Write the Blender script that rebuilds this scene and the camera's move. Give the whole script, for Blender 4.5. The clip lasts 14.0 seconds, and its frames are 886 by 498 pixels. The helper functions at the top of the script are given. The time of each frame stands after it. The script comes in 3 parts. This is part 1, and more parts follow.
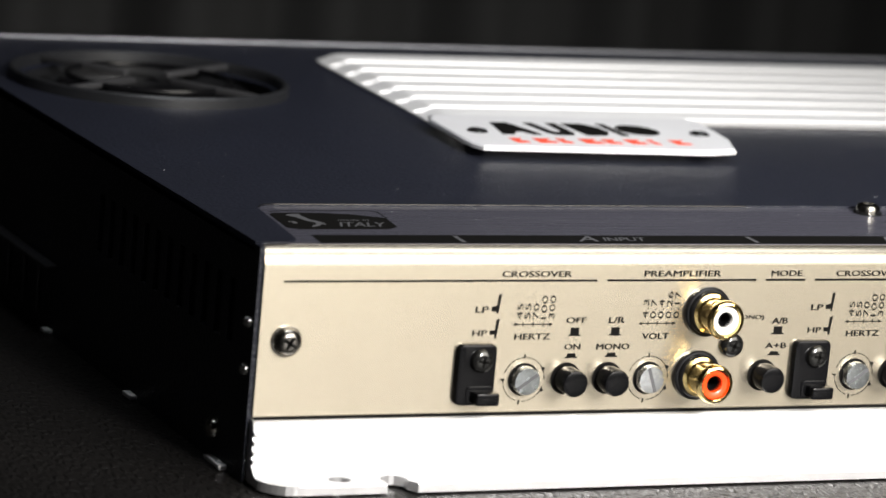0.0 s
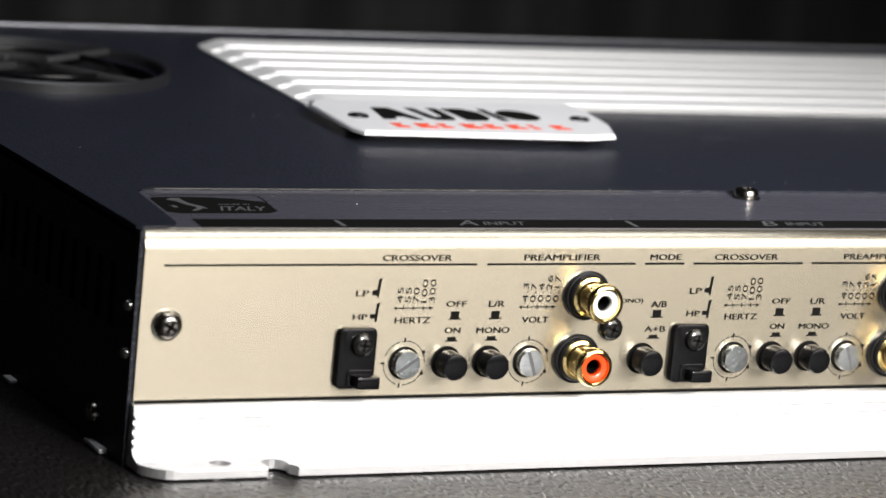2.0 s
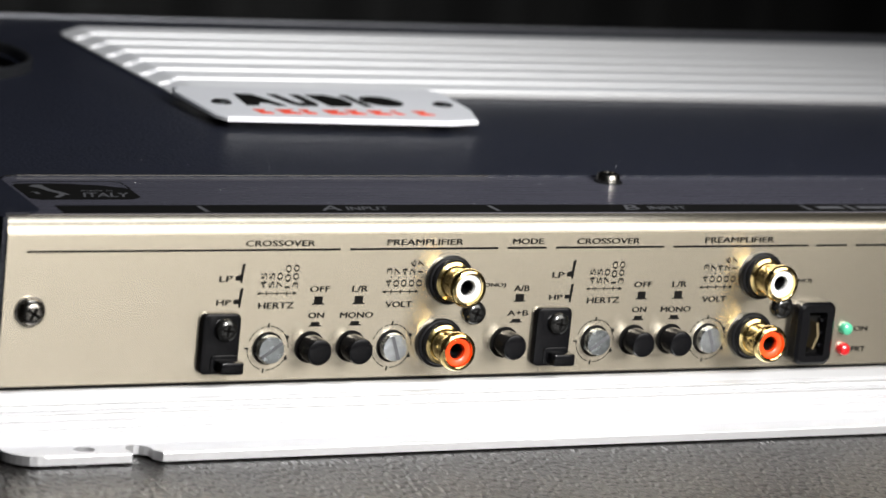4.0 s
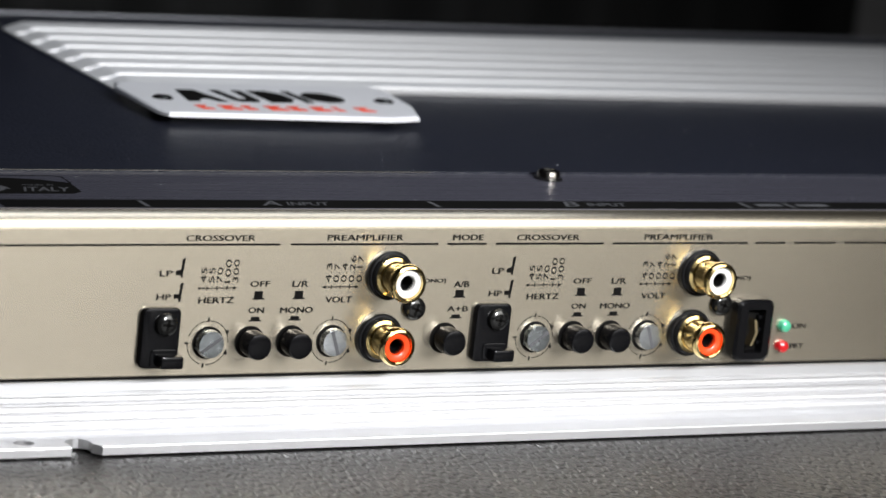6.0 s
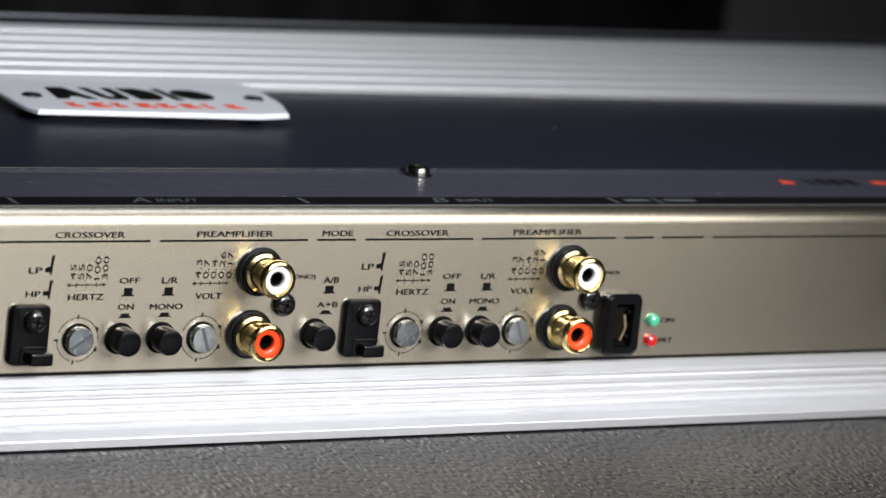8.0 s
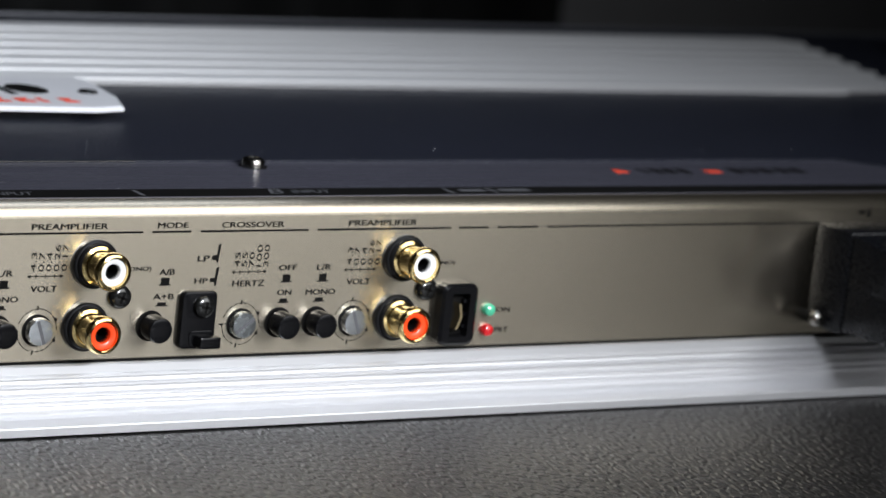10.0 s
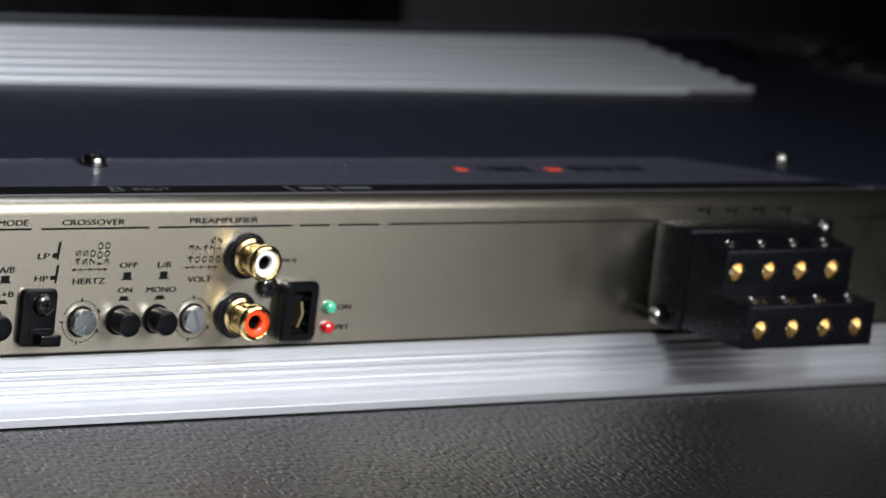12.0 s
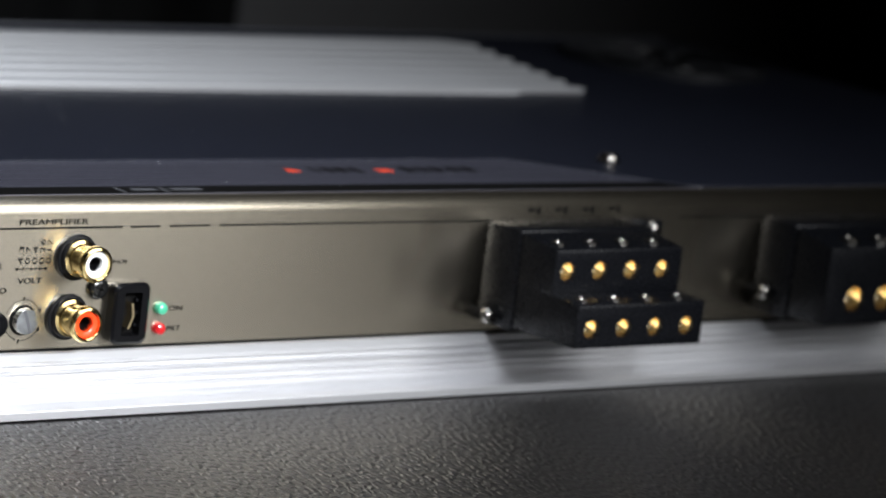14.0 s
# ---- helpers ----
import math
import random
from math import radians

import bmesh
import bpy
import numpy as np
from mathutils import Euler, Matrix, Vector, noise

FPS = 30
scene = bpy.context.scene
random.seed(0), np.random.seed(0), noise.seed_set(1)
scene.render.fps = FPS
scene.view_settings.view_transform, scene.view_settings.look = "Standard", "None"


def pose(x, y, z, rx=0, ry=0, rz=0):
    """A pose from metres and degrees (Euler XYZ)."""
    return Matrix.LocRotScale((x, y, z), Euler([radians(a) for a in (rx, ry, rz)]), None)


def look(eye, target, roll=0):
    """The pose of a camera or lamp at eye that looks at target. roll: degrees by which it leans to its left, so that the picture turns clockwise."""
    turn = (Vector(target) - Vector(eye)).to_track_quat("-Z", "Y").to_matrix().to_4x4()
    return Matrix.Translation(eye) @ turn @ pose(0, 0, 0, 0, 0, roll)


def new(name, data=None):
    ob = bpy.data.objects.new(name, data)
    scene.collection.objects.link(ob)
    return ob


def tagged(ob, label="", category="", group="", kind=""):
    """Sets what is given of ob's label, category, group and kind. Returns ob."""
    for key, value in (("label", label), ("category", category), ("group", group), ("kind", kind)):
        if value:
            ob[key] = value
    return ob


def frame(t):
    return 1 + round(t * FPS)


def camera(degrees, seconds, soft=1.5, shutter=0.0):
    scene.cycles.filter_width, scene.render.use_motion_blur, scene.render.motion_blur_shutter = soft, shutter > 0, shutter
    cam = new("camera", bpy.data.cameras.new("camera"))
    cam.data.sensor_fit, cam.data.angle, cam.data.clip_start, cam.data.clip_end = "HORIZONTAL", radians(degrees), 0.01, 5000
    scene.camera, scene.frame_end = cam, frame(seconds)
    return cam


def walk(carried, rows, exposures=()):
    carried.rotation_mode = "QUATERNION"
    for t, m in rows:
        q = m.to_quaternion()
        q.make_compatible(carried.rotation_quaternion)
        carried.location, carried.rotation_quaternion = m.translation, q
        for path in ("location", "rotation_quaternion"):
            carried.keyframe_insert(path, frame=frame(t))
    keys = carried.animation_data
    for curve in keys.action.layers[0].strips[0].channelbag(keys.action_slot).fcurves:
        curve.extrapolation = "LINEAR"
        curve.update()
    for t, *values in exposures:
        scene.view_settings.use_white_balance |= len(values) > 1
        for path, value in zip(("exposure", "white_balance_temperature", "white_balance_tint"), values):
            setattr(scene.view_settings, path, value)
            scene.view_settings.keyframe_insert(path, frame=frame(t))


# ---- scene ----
# ---------------------------------------------------------------- camera
cam = camera(14.25, 14.0, soft=1.5)
cam.data.dof.use_dof = True
cam.data.dof.focus_distance = 0.89
cam.data.dof.aperture_fstop = 17.0

# seconds, place in metres, tilt from straight down, turn and lean in degrees
PATH = [
    (0, -0.3047, -0.7479, 0.2235, 78.576, -25.062, 5.332),
    (0.5, -0.3047, -0.7486, 0.2234, 78.571, -25.532, 5.467),
    (1, -0.3047, -0.7494, 0.2232, 78.568, -25.953, 5.538),
    (1.5, -0.3048, -0.7501, 0.2231, 78.572, -26.403, 5.595),
    (2, -0.3048, -0.7509, 0.2229, 78.579, -26.968, 5.676),
    (2.5, -0.3049, -0.7517, 0.2228, 78.592, -27.641, 5.704),
    (3, -0.3049, -0.7524, 0.2226, 78.615, -28.302, 5.715),
    (3.5, -0.3049, -0.7531, 0.2225, 78.625, -28.814, 5.740),
    (6, -0.3051, -0.7569, 0.2217, 78.737, -30.054, 6.219),
    (6.5, -0.3052, -0.7577, 0.2216, 78.832, -30.491, 6.311),
    (7, -0.3052, -0.7584, 0.2214, 78.920, -31.000, 6.407),
    (7.5, -0.3052, -0.7592, 0.2213, 78.961, -31.550, 6.406),
    (8, -0.3053, -0.7599, 0.2211, 78.970, -32.109, 6.351),
    (10.5, -0.3055, -0.7637, 0.2204, 79.259, -35.364, 6.441),
    (11, -0.3055, -0.7644, 0.2202, 79.342, -35.974, 6.534),
    (11.5, -0.3055, -0.7652, 0.2201, 79.418, -36.591, 6.650),
    (12, -0.3056, -0.7659, 0.2199, 79.498, -37.222, 6.751),
    (12.5, -0.3056, -0.7667, 0.2198, 79.593, -37.887, 6.857),
    (13, -0.3057, -0.7674, 0.2196, 79.701, -38.558, 6.932),
    (13.5, -0.3057, -0.7682, 0.2195, 79.801, -39.214, 7.063),
    (14, -0.3058, -0.7690, 0.2193, 79.894, -39.872, 6.979),
]
EXPOSURES = [(0, 0.0, 6500, 10), (1.5, -0.05, 6450, 10), (3, -0.22, 6350, 10), (6, -0.64, 6100, 10), (8, -0.75, 6000, 10),
             (10.5, -0.85, 5800, 10), (12, -0.82, 5750, 10), (13, -0.68, 5780, 10), (14, -0.45, 5850, 10)]
walk(cam, [(t, pose(x, y, z, rx, 0, rz) @ pose(0, 0, 0, 0, 0, lean)) for t, x, y, z, rx, rz, lean in PATH], EXPOSURES)

# ---------------------------------------------------------------- light
world = bpy.data.worlds.new("world")
scene.world = world
world.use_nodes = True
world.node_tree.nodes["Background"].inputs[0].default_value = (0.55, 0.6, 0.7, 1)
world.node_tree.nodes["Background"].inputs[1].default_value = 0.011


def softbox(name, eye, target, sx, sy, power, colour, spread=180):
    data = bpy.data.lights.new(name, "AREA")
    data.shape, data.size, data.size_y = "RECTANGLE", sx, sy
    data.energy, data.color, data.spread = power, colour, radians(spread)
    ob = new(name, data)
    ob.matrix_world = look(eye, target)
    return ob


softbox("studio_softbox", (0.2, 0.03, 0.5), (0.2, 0.1, 0.05), 0.48, 0.17, 0.53, (0.93, 0.96, 1.0), 90)
softbox("studio_panel_light", (0.58, -0.85, 0.55), (0.15, 0.0, 0.03), 0.64, 0.7, 2.3, (1.0, 0.95, 0.87), 80)
softbox("studio_key_light", (0.14, -0.72, 0.4), (0.2, 0.0, 0.03), 0.12, 0.12, 1.15, (1.0, 0.97, 0.93), 44)

# ---------------------------------------------------------------- materials
MM = 0.001


def material(name, colour, rough=0.5, metal=0.0, grain=0.0, grain_scale=(400, 400, 400), bump=0.0, blotch=0.1,
             blotch_scale=25.0, aniso=0.0, rough_var=0.0, coat=0.0, spec=0.5):
    """A surface with fine grain, larger blotches and relief, in object space."""
    m = bpy.data.materials.new(name)
    m.use_nodes = True
    nt = m.node_tree
    bsdf = nt.nodes["Principled BSDF"]
    bsdf.inputs["Metallic"].default_value = metal
    bsdf.inputs["Roughness"].default_value = rough
    bsdf.inputs["Coat Weight"].default_value = coat
    bsdf.inputs["Specular IOR Level"].default_value = spec
    tc = nt.nodes.new("ShaderNodeTexCoord")
    mp = nt.nodes.new("ShaderNodeMapping")
    mp.inputs["Scale"].default_value = grain_scale
    nt.links.new(tc.outputs["Object"], mp.inputs[0])
    fine = nt.nodes.new("ShaderNodeTexNoise")
    fine.inputs["Scale"].default_value = 1.0
    fine.inputs["Detail"].default_value = 4.0
    nt.links.new(mp.outputs[0], fine.inputs["Vector"])
    big = nt.nodes.new("ShaderNodeTexNoise")
    big.inputs["Scale"].default_value = blotch_scale
    big.inputs["Detail"].default_value = 5.0
    nt.links.new(tc.outputs["Object"], big.inputs["Vector"])
    # grain and blotches scale the colour's value round one
    a = nt.nodes.new("ShaderNodeMath")
    a.operation = "MULTIPLY_ADD"
    a.inputs[1].default_value, a.inputs[2].default_value = 2 * grain, 1 - grain
    nt.links.new(fine.outputs["Fac"], a.inputs[0])
    b = nt.nodes.new("ShaderNodeMath")
    b.operation = "MULTIPLY_ADD"
    b.inputs[1].default_value, b.inputs[2].default_value = 2 * blotch, 1 - blotch
    nt.links.new(big.outputs["Fac"], b.inputs[0])
    c = nt.nodes.new("ShaderNodeMath")
    c.operation = "MULTIPLY"
    nt.links.new(a.outputs[0], c.inputs[0])
    nt.links.new(b.outputs[0], c.inputs[1])
    hsv = nt.nodes.new("ShaderNodeHueSaturation")
    hsv.inputs["Color"].default_value = (*colour, 1)
    nt.links.new(c.outputs[0], hsv.inputs["Value"])
    nt.links.new(hsv.outputs[0], bsdf.inputs["Base Color"])
    if rough_var:
        r = nt.nodes.new("ShaderNodeMath")
        r.operation = "MULTIPLY_ADD"
        r.inputs[1].default_value, r.inputs[2].default_value = 2 * rough_var, rough - rough_var
        nt.links.new(fine.outputs["Fac"], r.inputs[0])
        nt.links.new(r.outputs[0], bsdf.inputs["Roughness"])
    if bump:
        bp = nt.nodes.new("ShaderNodeBump")
        bp.inputs["Strength"].default_value = 1.0
        bp.inputs["Distance"].default_value = bump
        nt.links.new(fine.outputs["Fac"], bp.inputs["Height"])
        nt.links.new(bp.outputs[0], bsdf.inputs["Normal"])
    if aniso:
        bsdf.inputs["Anisotropic"].default_value = aniso
        tan = nt.nodes.new("ShaderNodeCombineXYZ")
        tan.inputs[1].default_value, tan.inputs[2].default_value = 1.0, 1.0
        nt.links.new(tan.outputs[0], bsdf.inputs["Tangent"])
    return m


ALLOY = material("brushed_champagne_alloy", (0.66, 0.595, 0.475), 0.27, 1.0, 0.06, (40, 1800, 2000), 0.0, 0.015, 9, 0.85, 0.005)
RAIL = material("extruded_aluminium", (0.75, 0.75, 0.76), 0.38, 0.86, 0.015, (3, 900, 900), 0.0, 0.02, 15, 0.3, 0.0)
SILVER = material("satin_anodised_aluminium", (0.87, 0.87, 0.875), 0.4, 0.68, 0.04, (8, 1500, 1500), 0.000003, 0.04, 15, 0.7, 0.04)
COAT = material("black_textured_powder_coat", (0.0082, 0.0096, 0.0172), 0.42, 0.0, 0.4, (1000, 1000, 1000), 0.0004, 0.18, 40, 0.0, 0.06, spec=0.45)
PLASTIC = material("black_plastic", (0.0035, 0.0035, 0.004), 0.22, 0.0, 0.15, (1500, 1500, 1500), 0.000005, 0.15, 150, 0.0, 0.04, spec=0.2)
BLOCK = material("glossy_black_moulding", (0.004, 0.0043, 0.0055), 0.27, 0.0, 0.15, (900, 900, 900), 0.000004, 0.15, 100, 0.0, 0.05, spec=0.26)
BEZEL = material("satin_black_fan_plastic", (0.012, 0.0125, 0.014), 0.36, 0.0, 0.15, (900, 900, 900), 0.000004, 0.15, 100, 0.0, 0.05, spec=0.38)
RUBBER = material("dull_black_insulator", (0.006, 0.006, 0.0065), 0.3, 0.0, 0.1, (1500, 1500, 1500), 0.0, 0.15, 150, spec=0.2)
GOLD = material("gold_plating", (0.82, 0.63, 0.28), 0.12, 1.0, 0.05, (1200, 1200, 1200), 0.000002, 0.1, 120, 0.0, 0.05)
BRASS = material("brass_clamp", (0.97, 0.78, 0.46), 0.22, 1.0, 0.1, (900, 900, 900), 0.0, 0.15, 120, 0.0, 0.08)
STEEL = material("nickel_steel", (0.3, 0.285, 0.26), 0.2, 1.0, 0.08, (1500, 1500, 1500), 0.000004, 0.15, 200, 0.0, 0.08)
DARK_STEEL = material("black_oxide_steel", (0.06, 0.06, 0.058), 0.18, 0.9, 0.1, (1500, 1500, 1500), 0.000004, 0.15, 200, 0.0, 0.08)
ARM = material("satin_grey_steel", (0.07, 0.07, 0.074), 0.5, 0.7, 0.1, (900, 900, 900), 0.0, 0.1, 100)
DULL_ZINC = material("dull_zinc_trimmer", (0.44, 0.47, 0.48), 0.24, 1.0, 0.25, (700, 700, 700), 0.0001, 0.25, 400, 0.0, 0.12)
ZINC = material("zinc_trimmer", (0.72, 0.75, 0.77), 0.22, 1.0, 0.2, (700, 700, 700), 0.00009, 0.15, 400, 0.0, 0.12)
WHITE = material("white_nylon", (0.7, 0.7, 0.685), 0.4, 0.0, 0.03, (900, 900, 900), 0.0, 0.04, 150)
ORANGE = material("orange_red_nylon", (0.78, 0.06, 0.008), 0.34, 0.0, 0.04, (900, 900, 900), 0.0, 0.05, 150)
# print black, also used for shade painted into recesses and screw slots
INK_AND_SHADE = material("black_ink_and_shade", (0.005, 0.0048, 0.0045), 0.65, 0.0, 0.1, (2000, 2000, 2000), 0.0, 0.1, 300, spec=0.05)
GREY_INK_AND_SHADE = material("grey_ink_and_shade", (0.07, 0.07, 0.075), 0.5, 0.0, 0.1, (2000, 2000, 2000), 0.0, 0.1, 300)
RED_INK = material("red_ink", (0.75, 0.06, 0.015), 0.5, 0.0, 0.1, (2000, 2000, 2000), 0.0, 0.1, 300)
BADGE = material("white_lacquered_plate", (0.78, 0.78, 0.8), 0.3, 0.2, 0.05, (1500, 1500, 1500), 0.000004, 0.05, 60)
PLATE = material("grey_anodised_plate", (0.062, 0.061, 0.078), 0.28, 0.18, 0.08, (12, 1500, 1500), 0.000003, 0.06, 30, 0.5, 0.05)
TRIM = material("dull_bare_metal", (0.12, 0.123, 0.135), 0.4, 0.7, 0.1, (12, 900, 900), 0.0, 0.1, 30)
GREEN_LENS = material("green_led_lens", (0.07, 0.38, 0.22), 0.2, 0.0, 0.05, (900, 900, 900), 0.0, 0.1, 300, coat=0.5)
RED_LENS = material("red_led_lens", (0.42, 0.008, 0.01), 0.2, 0.0, 0.05, (900, 900, 900), 0.0, 0.1, 300, coat=0.5)
CLOTH = material("black_curtain_cloth", (0.014, 0.0145, 0.015), 0.9, 0.0, 0.2, (300, 300, 300), 0.0005, 0.2, 4)
BOARD = material("grey_board", (0.36, 0.36, 0.375), 0.8, 0.0, 0.1, (60, 60, 60), 0.0003, 0.1, 3)
# pale only to throw light back at the amplifier's left side
BOUNCE_WALL = material("pale_bounce_wall_paint", (0.6, 0.6, 0.61), 0.8, 0.0, 0.1, (60, 60, 60), 0.0003, 0.1, 3)
WALL = material("dark_grey_wall_paint", (0.06, 0.06, 0.062), 0.8, 0.0, 0.1, (60, 60, 60), 0.0003, 0.1, 3)


def leather():
    """Dark grained leather: cells of a few millimetres stretched into creases."""
    m = bpy.data.materials.new("dark_grained_leather")
    m.use_nodes = True
    nt = m.node_tree
    bsdf = nt.nodes["Principled BSDF"]
    tc = nt.nodes.new("ShaderNodeTexCoord")
    mp = nt.nodes.new("ShaderNodeMapping")
    mp.inputs["Scale"].default_value = (430, 230, 400)
    nt.links.new(tc.outputs["Object"], mp.inputs[0])
    warp = nt.nodes.new("ShaderNodeTexNoise")
    warp.inputs["Scale"].default_value = 1.2
    warp.inputs["Detail"].default_value = 3
    nt.links.new(mp.outputs[0], warp.inputs["Vector"])
    mix = nt.nodes.new("ShaderNodeMixRGB")
    mix.blend_type = "ADD"
    mix.inputs[0].default_value = 0.9
    nt.links.new(mp.outputs[0], mix.inputs[1])
    nt.links.new(warp.outputs["Color"], mix.inputs[2])
    vor = nt.nodes.new("ShaderNodeTexVoronoi")
    vor.feature = "DISTANCE_TO_EDGE"
    vor.inputs["Scale"].default_value = 1.0
    nt.links.new(mix.outputs[0], vor.inputs["Vector"])
    ramp = nt.nodes.new("ShaderNodeValToRGB")
    ramp.color_ramp.elements[0].position, ramp.color_ramp.elements[1].position = 0.0, 0.45
    ramp.color_ramp.interpolation = "EASE"
    nt.links.new(vor.outputs["Distance"], ramp.inputs[0])
    bp = nt.nodes.new("ShaderNodeBump")
    bp.inputs["Strength"].default_value = 0.9
    bp.inputs["Distance"].default_value = 0.0005
    nt.links.new(ramp.outputs[0], bp.inputs["Height"])
    nt.links.new(bp.outputs[0], bsdf.inputs["Normal"])
    big = nt.nodes.new("ShaderNodeTexNoise")
    big.inputs["Scale"].default_value = 12
    nt.links.new(tc.outputs["Object"], big.inputs["Vector"])
    col = nt.nodes.new("ShaderNodeValToRGB")
    col.color_ramp.elements[0].color = (0.0055, 0.005, 0.0048, 1)
    col.color_ramp.elements[1].color = (0.012, 0.0108, 0.01, 1)
    nt.links.new(big.outputs["Fac"], col.inputs[0])
    nt.links.new(col.outputs[0], bsdf.inputs["Base Color"])
    bsdf.inputs["Roughness"].default_value = 0.4
    bsdf.inputs["Specular IOR Level"].default_value = 0.36
    return m


LEATHER = leather()

# ---------------------------------------------------------------- mesh helpers (all lengths in millimetres)


def part(name, bm, mat, parent=None, label="", smooth=True):
    me = bpy.data.meshes.new(name)
    bmesh.ops.recalc_face_normals(bm, faces=bm.faces)
    bm.to_mesh(me)
    bm.free()
    if smooth:
        me.polygons.foreach_set("use_smooth", [True] * len(me.polygons))
        me.set_sharp_from_angle(angle=radians(32))
    me.materials.append(mat)
    ob = new(name, me)
    ob.parent = parent
    if label:
        tagged(ob, label)
    return ob


def vert(bm, x, y, z):
    return bm.verts.new((x * MM, y * MM, z * MM))


def box(bm, x0, x1, y0, y1, z0, z1, bevel=0.0, segments=2):
    r = bmesh.ops.create_cube(bm, size=1.0)
    for v in r["verts"]:
        v.co = Vector(((x0 + x1) / 2 + v.co.x * (x1 - x0), (y0 + y1) / 2 + v.co.y * (y1 - y0), (z0 + z1) / 2 + v.co.z * (z1 - z0))) * MM
    if bevel:
        edges = list({e for v in r["verts"] for e in v.link_edges})
        bmesh.ops.bevel(bm, geom=edges, offset=bevel * MM, segments=segments, profile=0.5, affect="EDGES")
    return bm


def loft(bm, rings, cap=True):
    """Joins closed rings of points in turn."""
    made = [[vert(bm, *p) for p in ring] for ring in rings]
    n = len(made[0])
    for a, b in zip(made, made[1:]):
        for i in range(n):
            bm.faces.new((a[i], a[(i + 1) % n], b[(i + 1) % n], b[i]))
    if cap:
        bm.faces.new(made[0])
        bm.faces.new(list(reversed(made[-1])))
    return bm


def lathe(bm, cx, cz, profile, n=32, cap=True):
    """Turns (radius, y) pairs round the axis through (cx, cz) that points out of the panel."""
    return loft(bm, [[(cx + r * math.cos(2 * math.pi * i / n), y, cz + r * math.sin(2 * math.pi * i / n)) for i in range(n)] for r, y in profile], cap)


def lathe_up(bm, cx, cy, profile, n=32, cap=True):
    """Turns (radius, z) pairs round an upright axis."""
    return loft(bm, [[(cx + r * math.cos(2 * math.pi * i / n), cy + r * math.sin(2 * math.pi * i / n), z) for i in range(n)] for r, z in profile], cap)


def rounded(x0, x1, z0, z1, r, n=5):
    """Outline of a rounded rectangle."""
    pts = []
    for cx, cz, a0 in ((x1 - r, z1 - r, 0), (x0 + r, z1 - r, 90), (x0 + r, z0 + r, 180), (x1 - r, z0 + r, 270)):
        for k in range(n + 1):
            a = radians(a0 + 90 * k / n)
            pts.append((cx + r * math.cos(a), cz + r * math.sin(a)))
    return pts


def slab(bm, outline, y0, y1, edge=0.4):
    """A plate on the panel with softened front edge; outline of (x, z)."""
    cx = sum(p[0] for p in outline) / len(outline)
    cz = sum(p[1] for p in outline) / len(outline)

    def inset(d):
        return [(x - d * (1 if x > cx else -1), z - d * (1 if z > cz else -1)) for x, z in outline]
    rings = [[(x, y0, z) for x, z in outline], [(x, y1 + edge, z) for x, z in outline],
             [(x, y1 + edge * 0.3, z) for x, z in inset(edge * 0.3)], [(x, y1, z) for x, z in inset(edge)]]
    return loft(bm, rings)


def extrude_x(bm, profile, x0, x1):
    """Sweeps a closed outline of (y, z) along x."""
    return loft(bm, [[(x0, y, z) for y, z in profile], [(x1, y, z) for y, z in profile]])


def sheet(bm, loops, z0, z1):
    """A flat sheet between two heights from closed loops of (x, y): the first is the outside, the others are holes."""
    for z in (z0, z1):
        edges = []
        for loop in loops:
            vs = [vert(bm, x, y, z) for x, y in loop]
            edges += [bm.edges.new((vs[i], vs[(i + 1) % len(vs)])) for i in range(len(vs))]
        bmesh.ops.triangle_fill(bm, edges=edges, use_beauty=True, use_dissolve=False)
    bm.verts.ensure_lookup_table()
    base = 0
    half = len(bm.verts) // 2
    for loop in loops:
        n = len(loop)
        for i in range(n):
            a, b = base + i, base + (i + 1) % n
            bm.faces.new((bm.verts[a], bm.verts[b], bm.verts[half + b], bm.verts[half + a]))
        base += n
    return bm


def ring_points(cx, cy, r, n=48):
    return [(cx + r * math.cos(2 * math.pi * i / n), cy + r * math.sin(2 * math.pi * i / n)) for i in range(n)]


